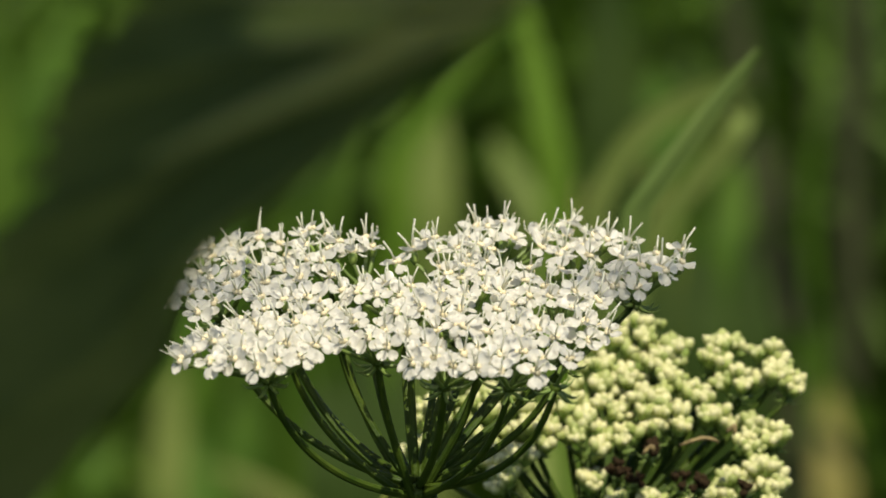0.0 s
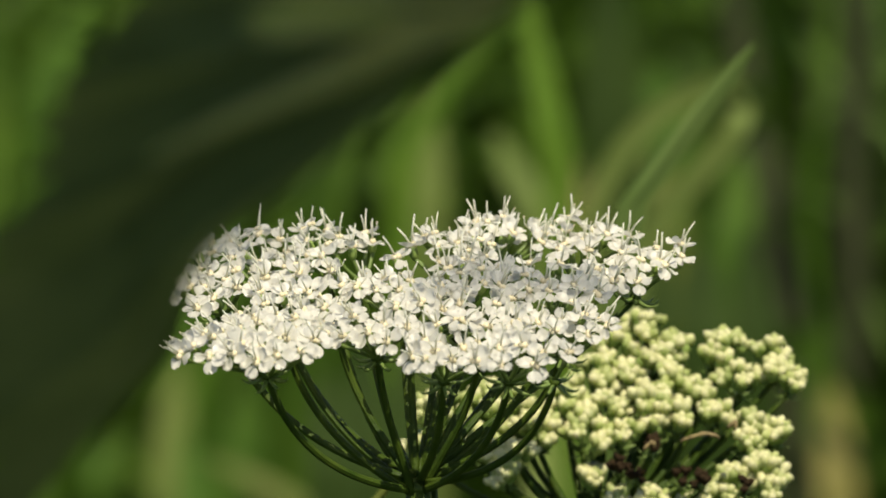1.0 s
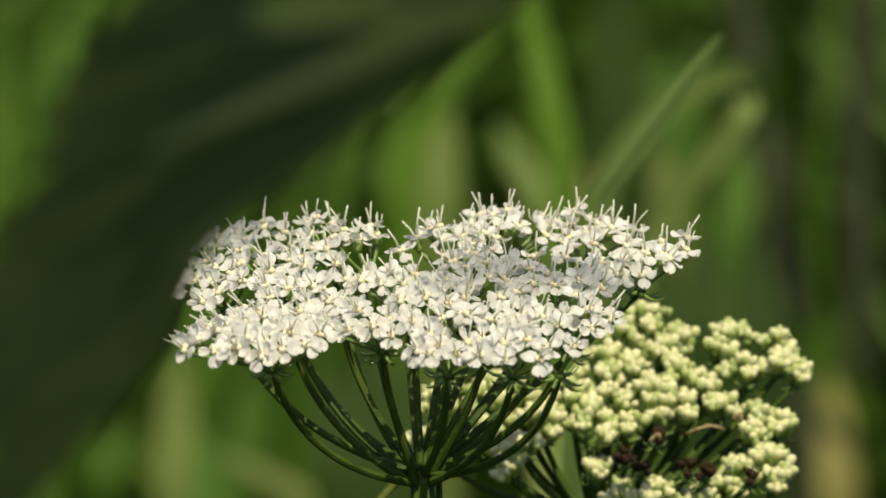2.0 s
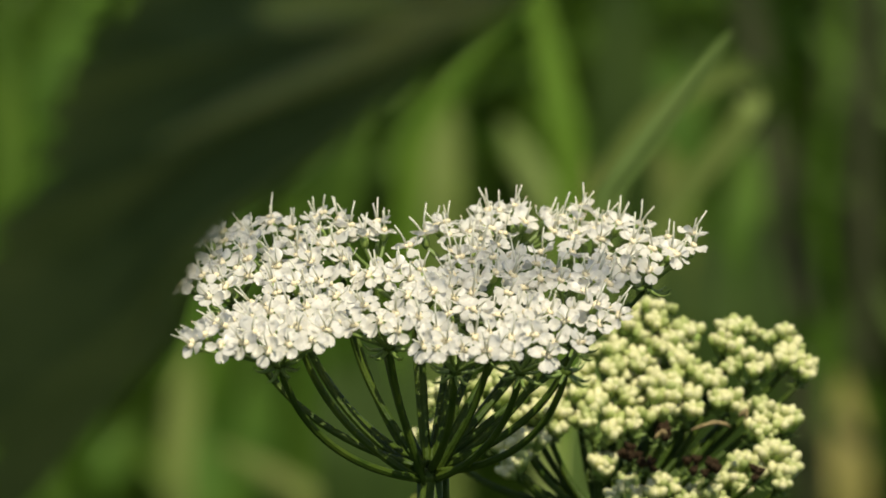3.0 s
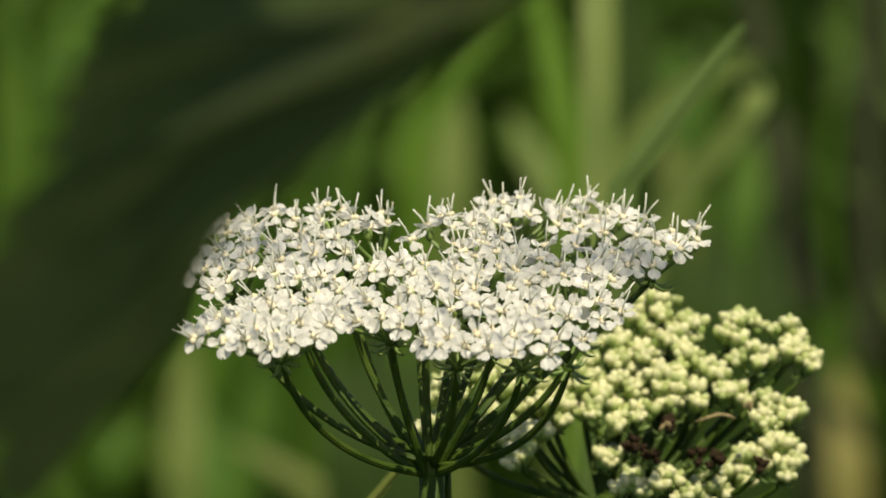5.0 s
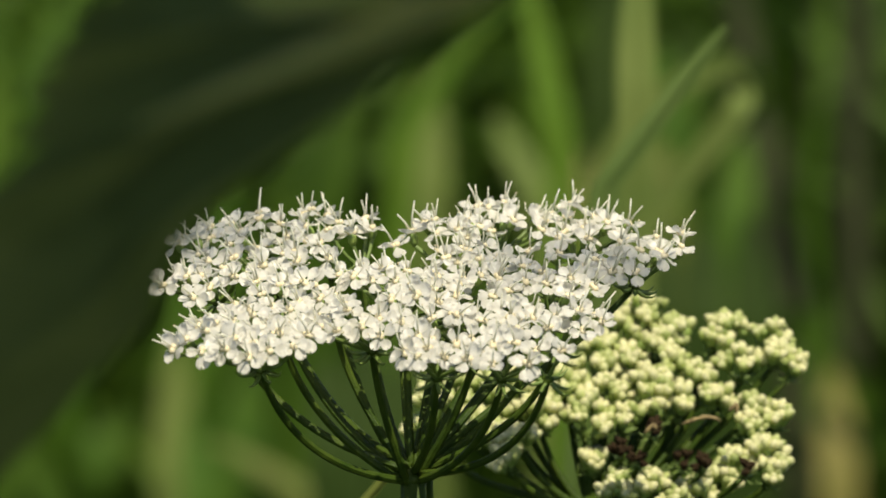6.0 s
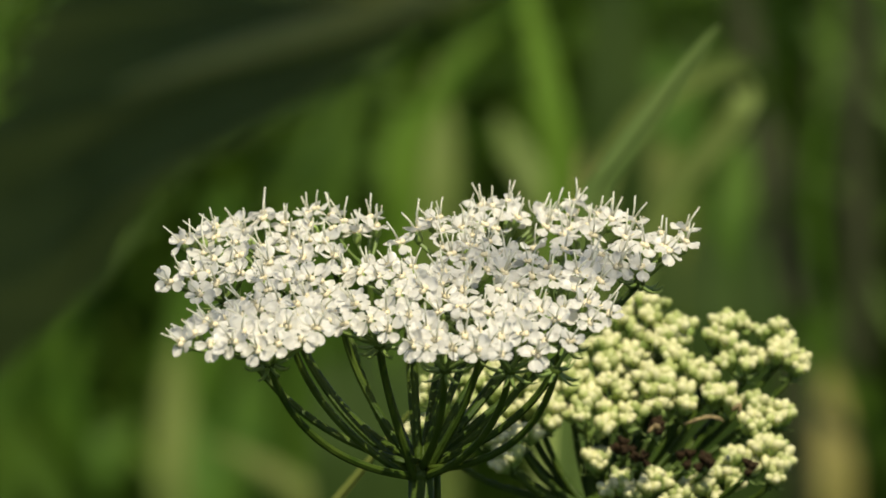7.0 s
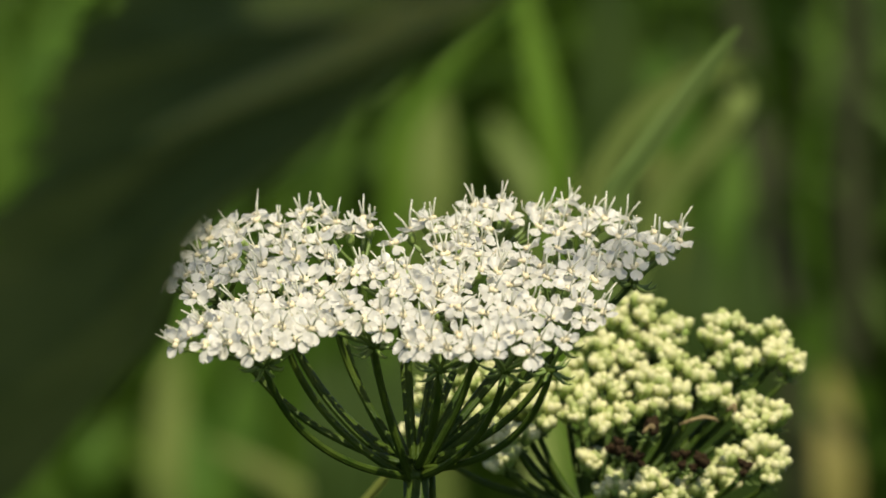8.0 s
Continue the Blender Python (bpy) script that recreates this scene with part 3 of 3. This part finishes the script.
def arching_blade(rise, fall, width, mat, label):
    """One long blade that climbs along the points of rise, the last being its crown, and hangs over along fall."""
    rise, fall = [Vector(p) for p in rise], [Vector(p) for p in fall]
    base = Vector((rise[0].x - 0.02, rise[0].y, -0.005))
    ob = thing("grass_blade", base, label, "grass blade", "long grass behind the flowers")
    pts = bezier(base, base.lerp(rise[0], 0.4), base.lerp(rise[0], 0.8), rise[0], 8)
    pts += bezier(*rise, 10)[1:] + bezier(rise[-1], rise[-1] * 2 - rise[-2].lerp(rise[-1], 0.4), fall[0], fall[1], 10)[1:]
    verts, faces = [], []
    n = len(pts) - 1
    for i, p in enumerate(pts):
        along = (pts[min(i + 1, n)] - pts[max(i - 1, 0)]).normalized()
        flat = along.cross(Vector((0.15, 1, 0.1))).normalized()
        w = width * 0.5 * (1 - max(0, (i / n - 0.6) / 0.4) ** 1.8) + 0.0002
        keel = along.cross(flat) * w * 0.25
        verts.extend((p - base - flat * w + keel, p - base, p - base + flat * w + keel))
    for i in range(n):
        a = 3 * i
        faces.extend(((a, a + 1, a + 4, a + 3), (a + 1, a + 2, a + 5, a + 4)))
    mesh = bpy.data.meshes.new("blade")
    mesh.from_pydata(verts, [], faces)
    mesh.materials.append(mat)
    for poly in mesh.polygons:
        poly.use_smooth = True
    strip = new("blade", mesh)
    strip.parent = ob
    bm = bmesh.new()
    tube(bm, [p - base - Vector((0, 0.0002, 0)) for p in pts], [max(0.0002, width * 0.05 * (1 - i / len(pts))) for i in range(len(pts))], 5)
    part("midrib", bm, mat, ob)
    return ob


def dry_stem(low, high, width, mat, label):
    low, high = Vector(low), Vector(high)
    run = (high - low) / max(0.02, high.z - low.z)
    base = Vector((low.x - run.x * low.z, low.y, -0.005))
    ob = thing("dry_stem", base, label, "stem", "dry stems behind the flowers")
    top = high + run * 0.25
    bm = bmesh.new()
    pts = [base.lerp(top, i / 20) - base + Vector((0.0035 * math.sin(i * 0.9 + low.x * 300) + 0.0015 * math.sin(i * 2.3), 0, 0)) for i in range(21)]
    tube(bm, pts, [width * 0.5 * (1.15 - 0.35 * i / 20) for i in range(21)], 10)
    part("stem", bm, mat, ob)
    for i in (4, 10, 16):
        bm = bmesh.new()
        blob(bm, pts[i], width * 0.68, 0, 0.8, 10, 6)
        part("node", bm, mat, ob)
    return ob


ground()
flower = white_umbel()
budding = bud_umbel()
leaf = near_leaf()

waving = [grass_blade((0.0351, 1.0474, 0.7057), (0.0239, 1.0604, 0.7542), 0.0075, GRASS_LIGHT, "bright yellow-green grass blade standing in the meadow", 0.2, 0.0),
          grass_blade((-0.0018, 1.2860, 0.6324), (-0.0023, 1.2988, 0.6727), 0.0124, GRASS_PALE, "wide sunlit blade of grass", 0.2, 0.0, 0.25),
          grass_blade((-0.0172, 1.0940, 0.6945), (0.0070, 1.1068, 0.7343), 0.0072, GRASS_LIGHT, "wide sunlit blade of grass", 0.2, 0.012, 0.5),
          grass_blade((-0.0083, 1.5420, 0.5689), (-0.0118, 1.5548, 0.6043), 0.0168, GRASS_LIGHT, "wide sunlit blade of grass", 0.3, 0.0, 0.2),
          grass_blade((-0.1230, 1.1386, 0.6599), (-0.1247, 1.1511, 0.7258), 0.0089, GRASS, "green grass blade standing in the meadow", 0.1, 0.0),
          grass_blade((-0.1245, 1.4820, 0.6138), (-0.1191, 1.4959, 0.6582), 0.0201, GRASS_MID, "wide sunlit blade of grass", 0.2, 0.01),
          grass_blade((-0.0829, 1.3500, 0.5230), (-0.0820, 1.3628, 0.5738), 0.0122, GRASS_PALE, "wide sunlit blade of grass", 0.15, 0.0, 0.2),
          grass_blade((-0.0664, 1.1661, 0.5720), (-0.0703, 1.1786, 0.6022), 0.0084, GRASS_MID, "green grass blade standing in the meadow", 0.2, 0.0, 0.2),
          grass_blade((-0.1229, 1.5472, 0.4758), (-0.1103, 1.5600, 0.4996), 0.0168, GRASS_MID, "wide sunlit blade of grass", 0.2, 0.01),
          grass_blade((0.1302, 1.4844, 0.4871), (0.1280, 1.4972, 0.5289), 0.0131, STRAW, "dry straw-coloured grass blade", 0.2, 0.0, 0.2),
          grass_blade((0.0521, 1.4140, 0.6013), (0.0507, 1.4268, 0.6287), 0.0138, STRAW, "dry straw-coloured grass blade", 0.3, 0.0, 0.25),
          grass_blade((0.0710, 1.3500, 0.6130), (0.0668, 1.3628, 0.6402), 0.0138, GRASS_OLIVE, "wide sunlit blade of grass", 0.2, 0.0, 0.2),
          grass_blade((0.0867, 1.2860, 0.6237), (0.0897, 1.2988, 0.6555), 0.0127, GRASS, "wide dull green blade of grass", 0.2, 0.0, 0.25)]
grass_blade((-0.0259, 1.2529, 0.5525), (-0.0648, 1.2649, 0.5761), 0.0100, GRASS_OLIVE, "olive grass blade bent over", 0.2, -0.006, 0.12)
grass_blade((-0.0635, 1.4140, 0.5066), (-0.0609, 1.4268, 0.5477), 0.0142, GRASS_MID, "wide sunlit blade of grass", 0.2, 0.0)
grass_blade((0.0334, 1.1929, 0.6589), (0.0179, 1.2049, 0.6853), 0.0088, GRASS_PALE, "pale green grass blade bent over", 0.2, 0.0, 0.15)
arching_blade(((0.0364, 0.7200, 0.7853), (0.0415, 0.7200, 0.8019), (0.0531, 0.7200, 0.8112), (0.0660, 0.7200, 0.8140)), ((0.0821, 0.7300, 0.7996), (0.0559, 0.7400, 0.7831)), 0.0052, GRASS_PALE, "pale grass blade arched over in a loop")
arching_blade(((0.0444, 0.7000, 0.7712), (0.0487, 0.7000, 0.7897), (0.0621, 0.7000, 0.7990), (0.0672, 0.7000, 0.8082)), ((0.0707, 0.7200, 0.8101), (0.0659, 0.7400, 0.8136)), 0.0054, GRASS_PALE, "pale grass blade arched over in a loop")
grass_blade((0.0753, 1.4500, 0.6109), (0.0709, 1.4620, 0.6469), 0.0170, GRASS_MID, "soft green grass blade deep in the meadow", 0.2, 0.0, 0.15)
grass_blade((0.0599, 1.7000, 0.5507), (0.0570, 1.7120, 0.5843), 0.0180, GRASS_MID, "soft green grass blade deep in the meadow", 0.2, 0.0, 0.15)
grass_blade((-0.0372, 1.3500, 0.6238), (-0.0312, 1.3600, 0.6624), 0.0150, GRASS, "soft green grass blade deep in the meadow", 0.2, 0.0, 0.15)
grass_blade((-0.0821, 1.4500, 0.5402), (-0.0694, 1.4620, 0.5968), 0.0210, GRASS_MID, "soft green grass blade deep in the meadow", 0.2, 0.0, 0.15)
grass_blade((-0.0581, 1.6000, 0.5198), (-0.0542, 1.6120, 0.5640), 0.0190, GRASS, "soft green grass blade deep in the meadow", 0.2, 0.0, 0.15)
# darkened blades added where the gaps behind the flowers lie in shade
grass_blade((-0.0156, 0.8072, 0.6792), (-0.0178, 0.8187, 0.7173), 0.0122, GRASS_SHADED, "grass blade coloured dark for the shade between plants", 0.2, 0.0)
grass_blade((-0.0070, 0.8647, 0.6629), (-0.0091, 0.8762, 0.7021), 0.0112, GRASS_SHADED, "grass blade coloured dark for the shade between plants", 0.15, 0.0)
grass_blade((0.0523, 1.2097, 0.6666), (0.0498, 1.2212, 0.7225), 0.0179, GRASS_SHADED, "grass blade coloured dark for the shade between plants", 0.2, 0.0)
grass_blade((0.0586, 1.0372, 0.6597), (0.0609, 1.0487, 0.6945), 0.0067, GRASS_SHADED, "grass blade coloured dark for the shade between plants", 0.2, 0.0, 0.1)
grass_blade((0.0624, 0.9337, 0.6855), (0.0665, 0.9452, 0.7185), 0.0057, GRASS_SHADED, "grass blade coloured dark for the shade between plants", 0.2, 0.0, 0.1)
grass_blade((0.0742, 1.0027, 0.6673), (0.0721, 1.0142, 0.6984), 0.0075, GRASS_SHADED, "grass blade coloured dark for the shade between plants", 0.2, 0.0, 0.1)
grass_blade((0.0761, 0.9107, 0.6901), (0.0787, 0.9222, 0.7257), 0.0060, GRASS_SHADED, "grass blade coloured dark for the shade between plants", 0.2, 0.0, 0.1)
grass_blade((0.0897, 1.0717, 0.6475), (0.0872, 1.0832, 0.6812), 0.0077, GRASS_SHADED, "grass blade coloured dark for the shade between plants", 0.2, 0.0, 0.1)
grass_blade((0.0729, 1.1522, 0.6261), (0.0698, 1.1637, 0.6546), 0.0079, GRASS_SHADED, "grass blade coloured dark for the shade between plants", 0.2, 0.0, 0.1)
grass_blade((-0.0260, 0.8647, 0.6673), (-0.0275, 0.8762, 0.7007), 0.0112, GRASS_SHADED, "grass blade coloured dark for the shade between plants", 0.2, 0.0, 0.1)
pale = grass_blade((0.032, 0.390, 0.860), (0.032, 0.399, 0.896), 0.0076, GRASS_PALE, "pale green grass blade that sways in the wind", 0.3, 0.0)
# out-of-view blades, added only to throw moving shade on the white umbel
shade_left = [grass_blade((0.055, -0.337 + k, 1.652), (0.085, -0.329 + k, 1.655), 0.0030, GRASS, "unseen slender grass blade added to shade the white umbel", 1.5, 0.0, 0.3, (-0.70, -0.330 + k)) for k in (-0.0055, 0.0, 0.0055)]
shade_right = [grass_blade((0.135, -0.323 + k, 1.652), (0.108, -0.330 + k, 1.651), 0.0030, GRASS, "unseen slender grass blade added to shade the white umbel", 1.5, 0.0, 0.1, (0.95, -0.345 + k)) for k in (-0.0055, 0.0, 0.0055)]
passing = grass_blade((0.0124, 0.2001, 0.8964), (0.0421, 0.2103, 0.9354), 0.0046, GRASS_GREY, "grey-green grass blade that waves behind the flowers", 0.1, 0.0, 0.02)
slender = grass_blade((-0.029, 0.055, 0.881), (-0.012, 0.060, 0.901), 0.0019, GRASS_OLIVE, "slender olive grass blade under the white umbel", 0.1, 0.0, 0.6)
dry_stem((0.1165, 1.4786, 0.4978), (0.0990, 1.5411, 0.6498), 0.0120, DRY, "grey-brown dead stem among the grass")
dry_stem((0.1190, 1.6036, 0.4623), (0.1175, 1.6661, 0.6225), 0.0110, DRY, "grey-brown dead stem among the grass")
dry_stem((0.1304, 1.6661, 0.4447), (0.1335, 1.7286, 0.6089), 0.0077, DRY, "grey-brown dead stem among the grass")
dry_stem((0.1363, 1.5411, 0.4803), (0.1421, 1.6036, 0.6365), 0.0111, DRY, "grey-brown dead stem among the grass")
dry_stem((0.1241, 1.4161, 0.5153), (0.1281, 1.4786, 0.6639), 0.0046, GRASS_MID, "green stem among the grass")
meadow("near_grass", "tall arching grass behind the flowers", 20, 300, GRASS, (-0.5, 0.065, 1.6, 2.3), 0.95, 0.009, 1.1, True)
meadow("meadow_grass", "dense green meadow grass in sun and shade", 21, 3000, GRASS, (-0.8, 0.8, 1.6, 3.0), 0.70, 0.010, 0.9)
meadow("far_meadow_grass", "tall green meadow grass farther off", 22, 3500, GRASS, (-2.5, 2.5, 3.2, 7.0), 0.85, 0.014, feather=0.5)
meadow("low_grass", "short dark grass round the plants", 23, 1600, GRASS, (-0.8, 0.8, -0.4, 0.75), 0.36, 0.007, feather=0.15)
meadow("open_meadow", "low green meadow grass on all sides", 24, 22000, GRASS, (-5.0, 5.0, -5.0, 7.0), 0.30, 0.015, feather=1.6)
meadow("side_meadow", "tall green meadow grass at one side", 25, 2600, GRASS, (-2.8, -0.85, 0.6, 3.6), 0.7, 0.012, feather=0.4)
meadow("side_meadow", "tall green meadow grass at one side", 26, 2600, GRASS, (0.85, 2.8, 0.6, 3.6), 0.7, 0.012, feather=0.4)

# ---- what moves ----
FLOWER_ROWS = [
    (0.0, 0.30, 0.08, 0.33, -0.44, 0.22, 0.58),
    (0.2, 0.14, 0.08, 0.31, -0.32, 0.26, 0.47),
    (0.5, 0.14, 0.06, 0.25, -0.26, 0.15, 0.25),
    (0.8, 0.46, 0.12, 0.47, -0.50, 0.61, 0.77),
    (1.0, 0.23, 0.11, 0.44, -0.65, -0.00, 0.53),
    (1.2, 0.06, 0.07, 0.30, -0.33, 0.16, 0.32),
    (1.5, 0.16, 0.06, 0.23, -0.41, 0.00, 0.38),
    (1.7, 0.14, 0.06, 0.26, -0.51, -0.05, 0.43),
    (2.8, 0.12, 0.08, 0.33, -0.35, 0.38, 0.52),
    (3.0, 0.29, 0.10, 0.40, -0.50, 0.09, 0.50),
    (3.2, 0.21, 0.08, 0.34, -0.39, 0.36, 0.56),
    (3.5, 0.16, 0.08, 0.31, -0.45, 0.20, 0.59),
    (3.8, 0.15, 0.07, 0.29, -0.26, 0.36, 0.53),
    (4.0, 0.21, 0.07, 0.27, -0.29, 0.22, 0.51),
    (4.2, 0.04, 0.04, 0.17, -0.14, 0.37, 0.45),
    (5.3, -0.07, 0.01, 0.03, 0.18, 0.21, 0.23),
    (5.5, -0.01, -0.02, -0.07, 0.19, 0.07, 0.48),
    (5.7, -0.03, -0.05, -0.19, 0.39, 0.33, 0.31),
    (6.0, -0.69, -0.16, -0.62, 1.08, 0.31, -0.58),
    (6.2, -0.07, -0.02, -0.07, -0.01, -0.13, 0.42),
    (6.5, -0.50, -0.11, -0.43, 0.32, -0.92, -0.16),
    (6.7, -0.28, -0.06, -0.26, 0.04, -0.57, -0.21),
    (6.9, 0.12, -0.02, -0.10, -0.20, -0.37, 0.36),
    (7.0, 0.00, 0.00, 0.00, -0.00, -0.00, 0.00),
    (7.2, 0.12, 0.01, 0.03, -0.21, -0.01, 0.50),
    (7.5, 0.03, -0.01, -0.02, 0.04, 0.10, 0.50),
    (7.8, 0.06, 0.05, 0.20, -0.50, -0.25, 0.34),
    (8.0, -0.01, 0.01, 0.04, -0.17, -0.30, 0.21),
]
LEAF_ROWS = [
    (0.0, 0.0, 0.0, -0.4),
    (0.5, -0.3, 0.0, -0.2),
    (1.0, 0.2, 0.0, -0.4),
    (1.5, 0.1, 0.0, -0.4),
    (3.0, -0.1, 0.0, -0.2),
    (3.5, -0.4, 0.0, -0.4),
    (4.0, -0.3, 0.0, -0.4),
    (5.5, 0.0, 0.0, -0.4),
    (5.9, -0.2, 0.1, 0.7),
    (6.1, -0.4, 0.1, 1.9),
    (6.3, -0.1, 0.0, 0.5),
    (6.5, 0.5, 0.0, -0.8),
    (6.7, 0.2, 0.0, -0.4),
    (6.9, -0.5, 0.1, 3.7),
    (7.0, -0.8, 0.2, 6.7),
    (7.2, -0.8, 0.2, 5.2),
    (7.5, -0.6, 0.2, 3.1),
    (7.8, -0.5, 0.2, 1.7),
    (8.0, -0.2, 0.0, -0.3),
]
PASSING_ROWS = [(0.0, 10.8), (0.5, 6.4), (1.0, 9.9), (1.5, 0.9), (1.7, 2.7), (2.8, 4.2), (3.0, 4.3), (3.5, 7.9), (4.0, 3.6), (5.3, 7.2), (5.5, 8.0), (5.9, 6.2), (6.1, 3.9), (6.5, -0.0), (6.7, -1.2), (6.8, 1.2), (6.9, 2.7), (7.0, 3.3), (7.2, 8.8), (7.4, 1.3), (7.5, -4.1), (7.7, -3.6), (7.9, 6.5), (8.0, 7.5)]
# seconds, millimetres to the side at its height, degrees by which it is blown back
PALE_ROWS = [(0.0, -5.0, 42.0), (4.2, -6.0, 42.0), (4.8, -2.0, 28.0), (5.3, 0.8, 2.0), (5.4, -6.7, 1.0), (5.5, -8.9, 0.0), (5.6, -10.0, 0.0), (5.7, -7.9, 0.0), (5.8, 5.8, 1.0), (5.9, 6.4, 2.0), (6.0, 6.6, 3.0), (6.1, 10.6, 3.0), (6.2, 5.0, 5.0), (6.3, 4.6, 9.0), (6.4, 9.0, 15.0), (6.5, 8.0, 24.0), (6.8, 0.0, 40.0), (7.4, -4.0, 43.0), (8.0, -5.0, 42.0)]
SLENDER_ROWS = [(0.0, 5.0), (1.5, 4.3), (3.5, 10.7), (4.2, 6.5), (5.3, 3.8), (5.5, 13.1), (6.0, 4.7), (6.3, -3.0), (6.5, -0.3), (6.7, -0.2), (7.0, 0.0), (7.5, 0.1), (8.0, 5.0)]
SHADE_LEFT_ROWS = [(0.0, 0.0), (0.5, 3.0), (1.0, 18.0), (1.5, 20.0), (3.0, 14.0), (3.5, 18.0), (4.0, 16.0), (5.0, 6.0), (5.5, 0.0), (6.0, 14.0), (6.5, 18.0), (7.0, -14.0), (7.5, -6.0), (8.0, 0.0)]
SHADE_RIGHT_ROWS = [(0.0, 20.0), (0.5, 12.0), (1.0, 0.0), (1.5, 0.0), (3.0, 2.0), (3.5, 0.0), (4.0, 1.0), (5.0, 10.0), (5.5, 18.0), (6.0, 10.0), (6.5, -2.0), (7.0, 4.0), (7.5, 2.0), (8.0, 18.0)]


def swayed(ob, rows, height, axis="Y"):
    """A blade leans from its foot so that it moves sideways by so many millimetres at that height."""
    foot = ob.matrix_basis.copy()
    walk(ob, [(t, foot @ Matrix.Rotation(math.atan2(d * MM, height) * (1 if axis == "Y" else -1), 4, axis)) for t, d in rows])


def motions():
    walk(flower, [(t, Matrix.Translation(HUB + Vector((x, y, z)) * MM) @ pose(0, 0, 0, a, b, c)) for t, x, y, z, a, b, c in FLOWER_ROWS])
    walk(leaf, [(t, Matrix.Translation(LEAF_BASE + Vector((x, 0, z)) * MM) @ pose(0, 0, 0, 0, a, 0)) for t, x, z, a in LEAF_ROWS])
    swayed(passing, PASSING_ROWS, 0.94)
    foot = pale.matrix_basis.copy()
    walk(pale, [(t, foot @ Matrix.Rotation(math.atan2(d * MM, 0.88), 4, "Y") @ Matrix.Rotation(-radians(back), 4, "X")) for t, d, back in PALE_ROWS])
    swayed(slender, SLENDER_ROWS, 0.90)
    for ob in shade_left:
        swayed(ob, SHADE_LEFT_ROWS, 1.65, "X")
    for ob in shade_right:
        swayed(ob, SHADE_RIGHT_ROWS, 1.65)
    for i, ob in enumerate(waving):
        swayed(ob, [(k * 0.8, 1.6 * math.sin(k * 1.9 + i * 2.1) + 0.8 * math.sin(k * 4.3 + i)) for k in range(11)], 0.85)


motions()
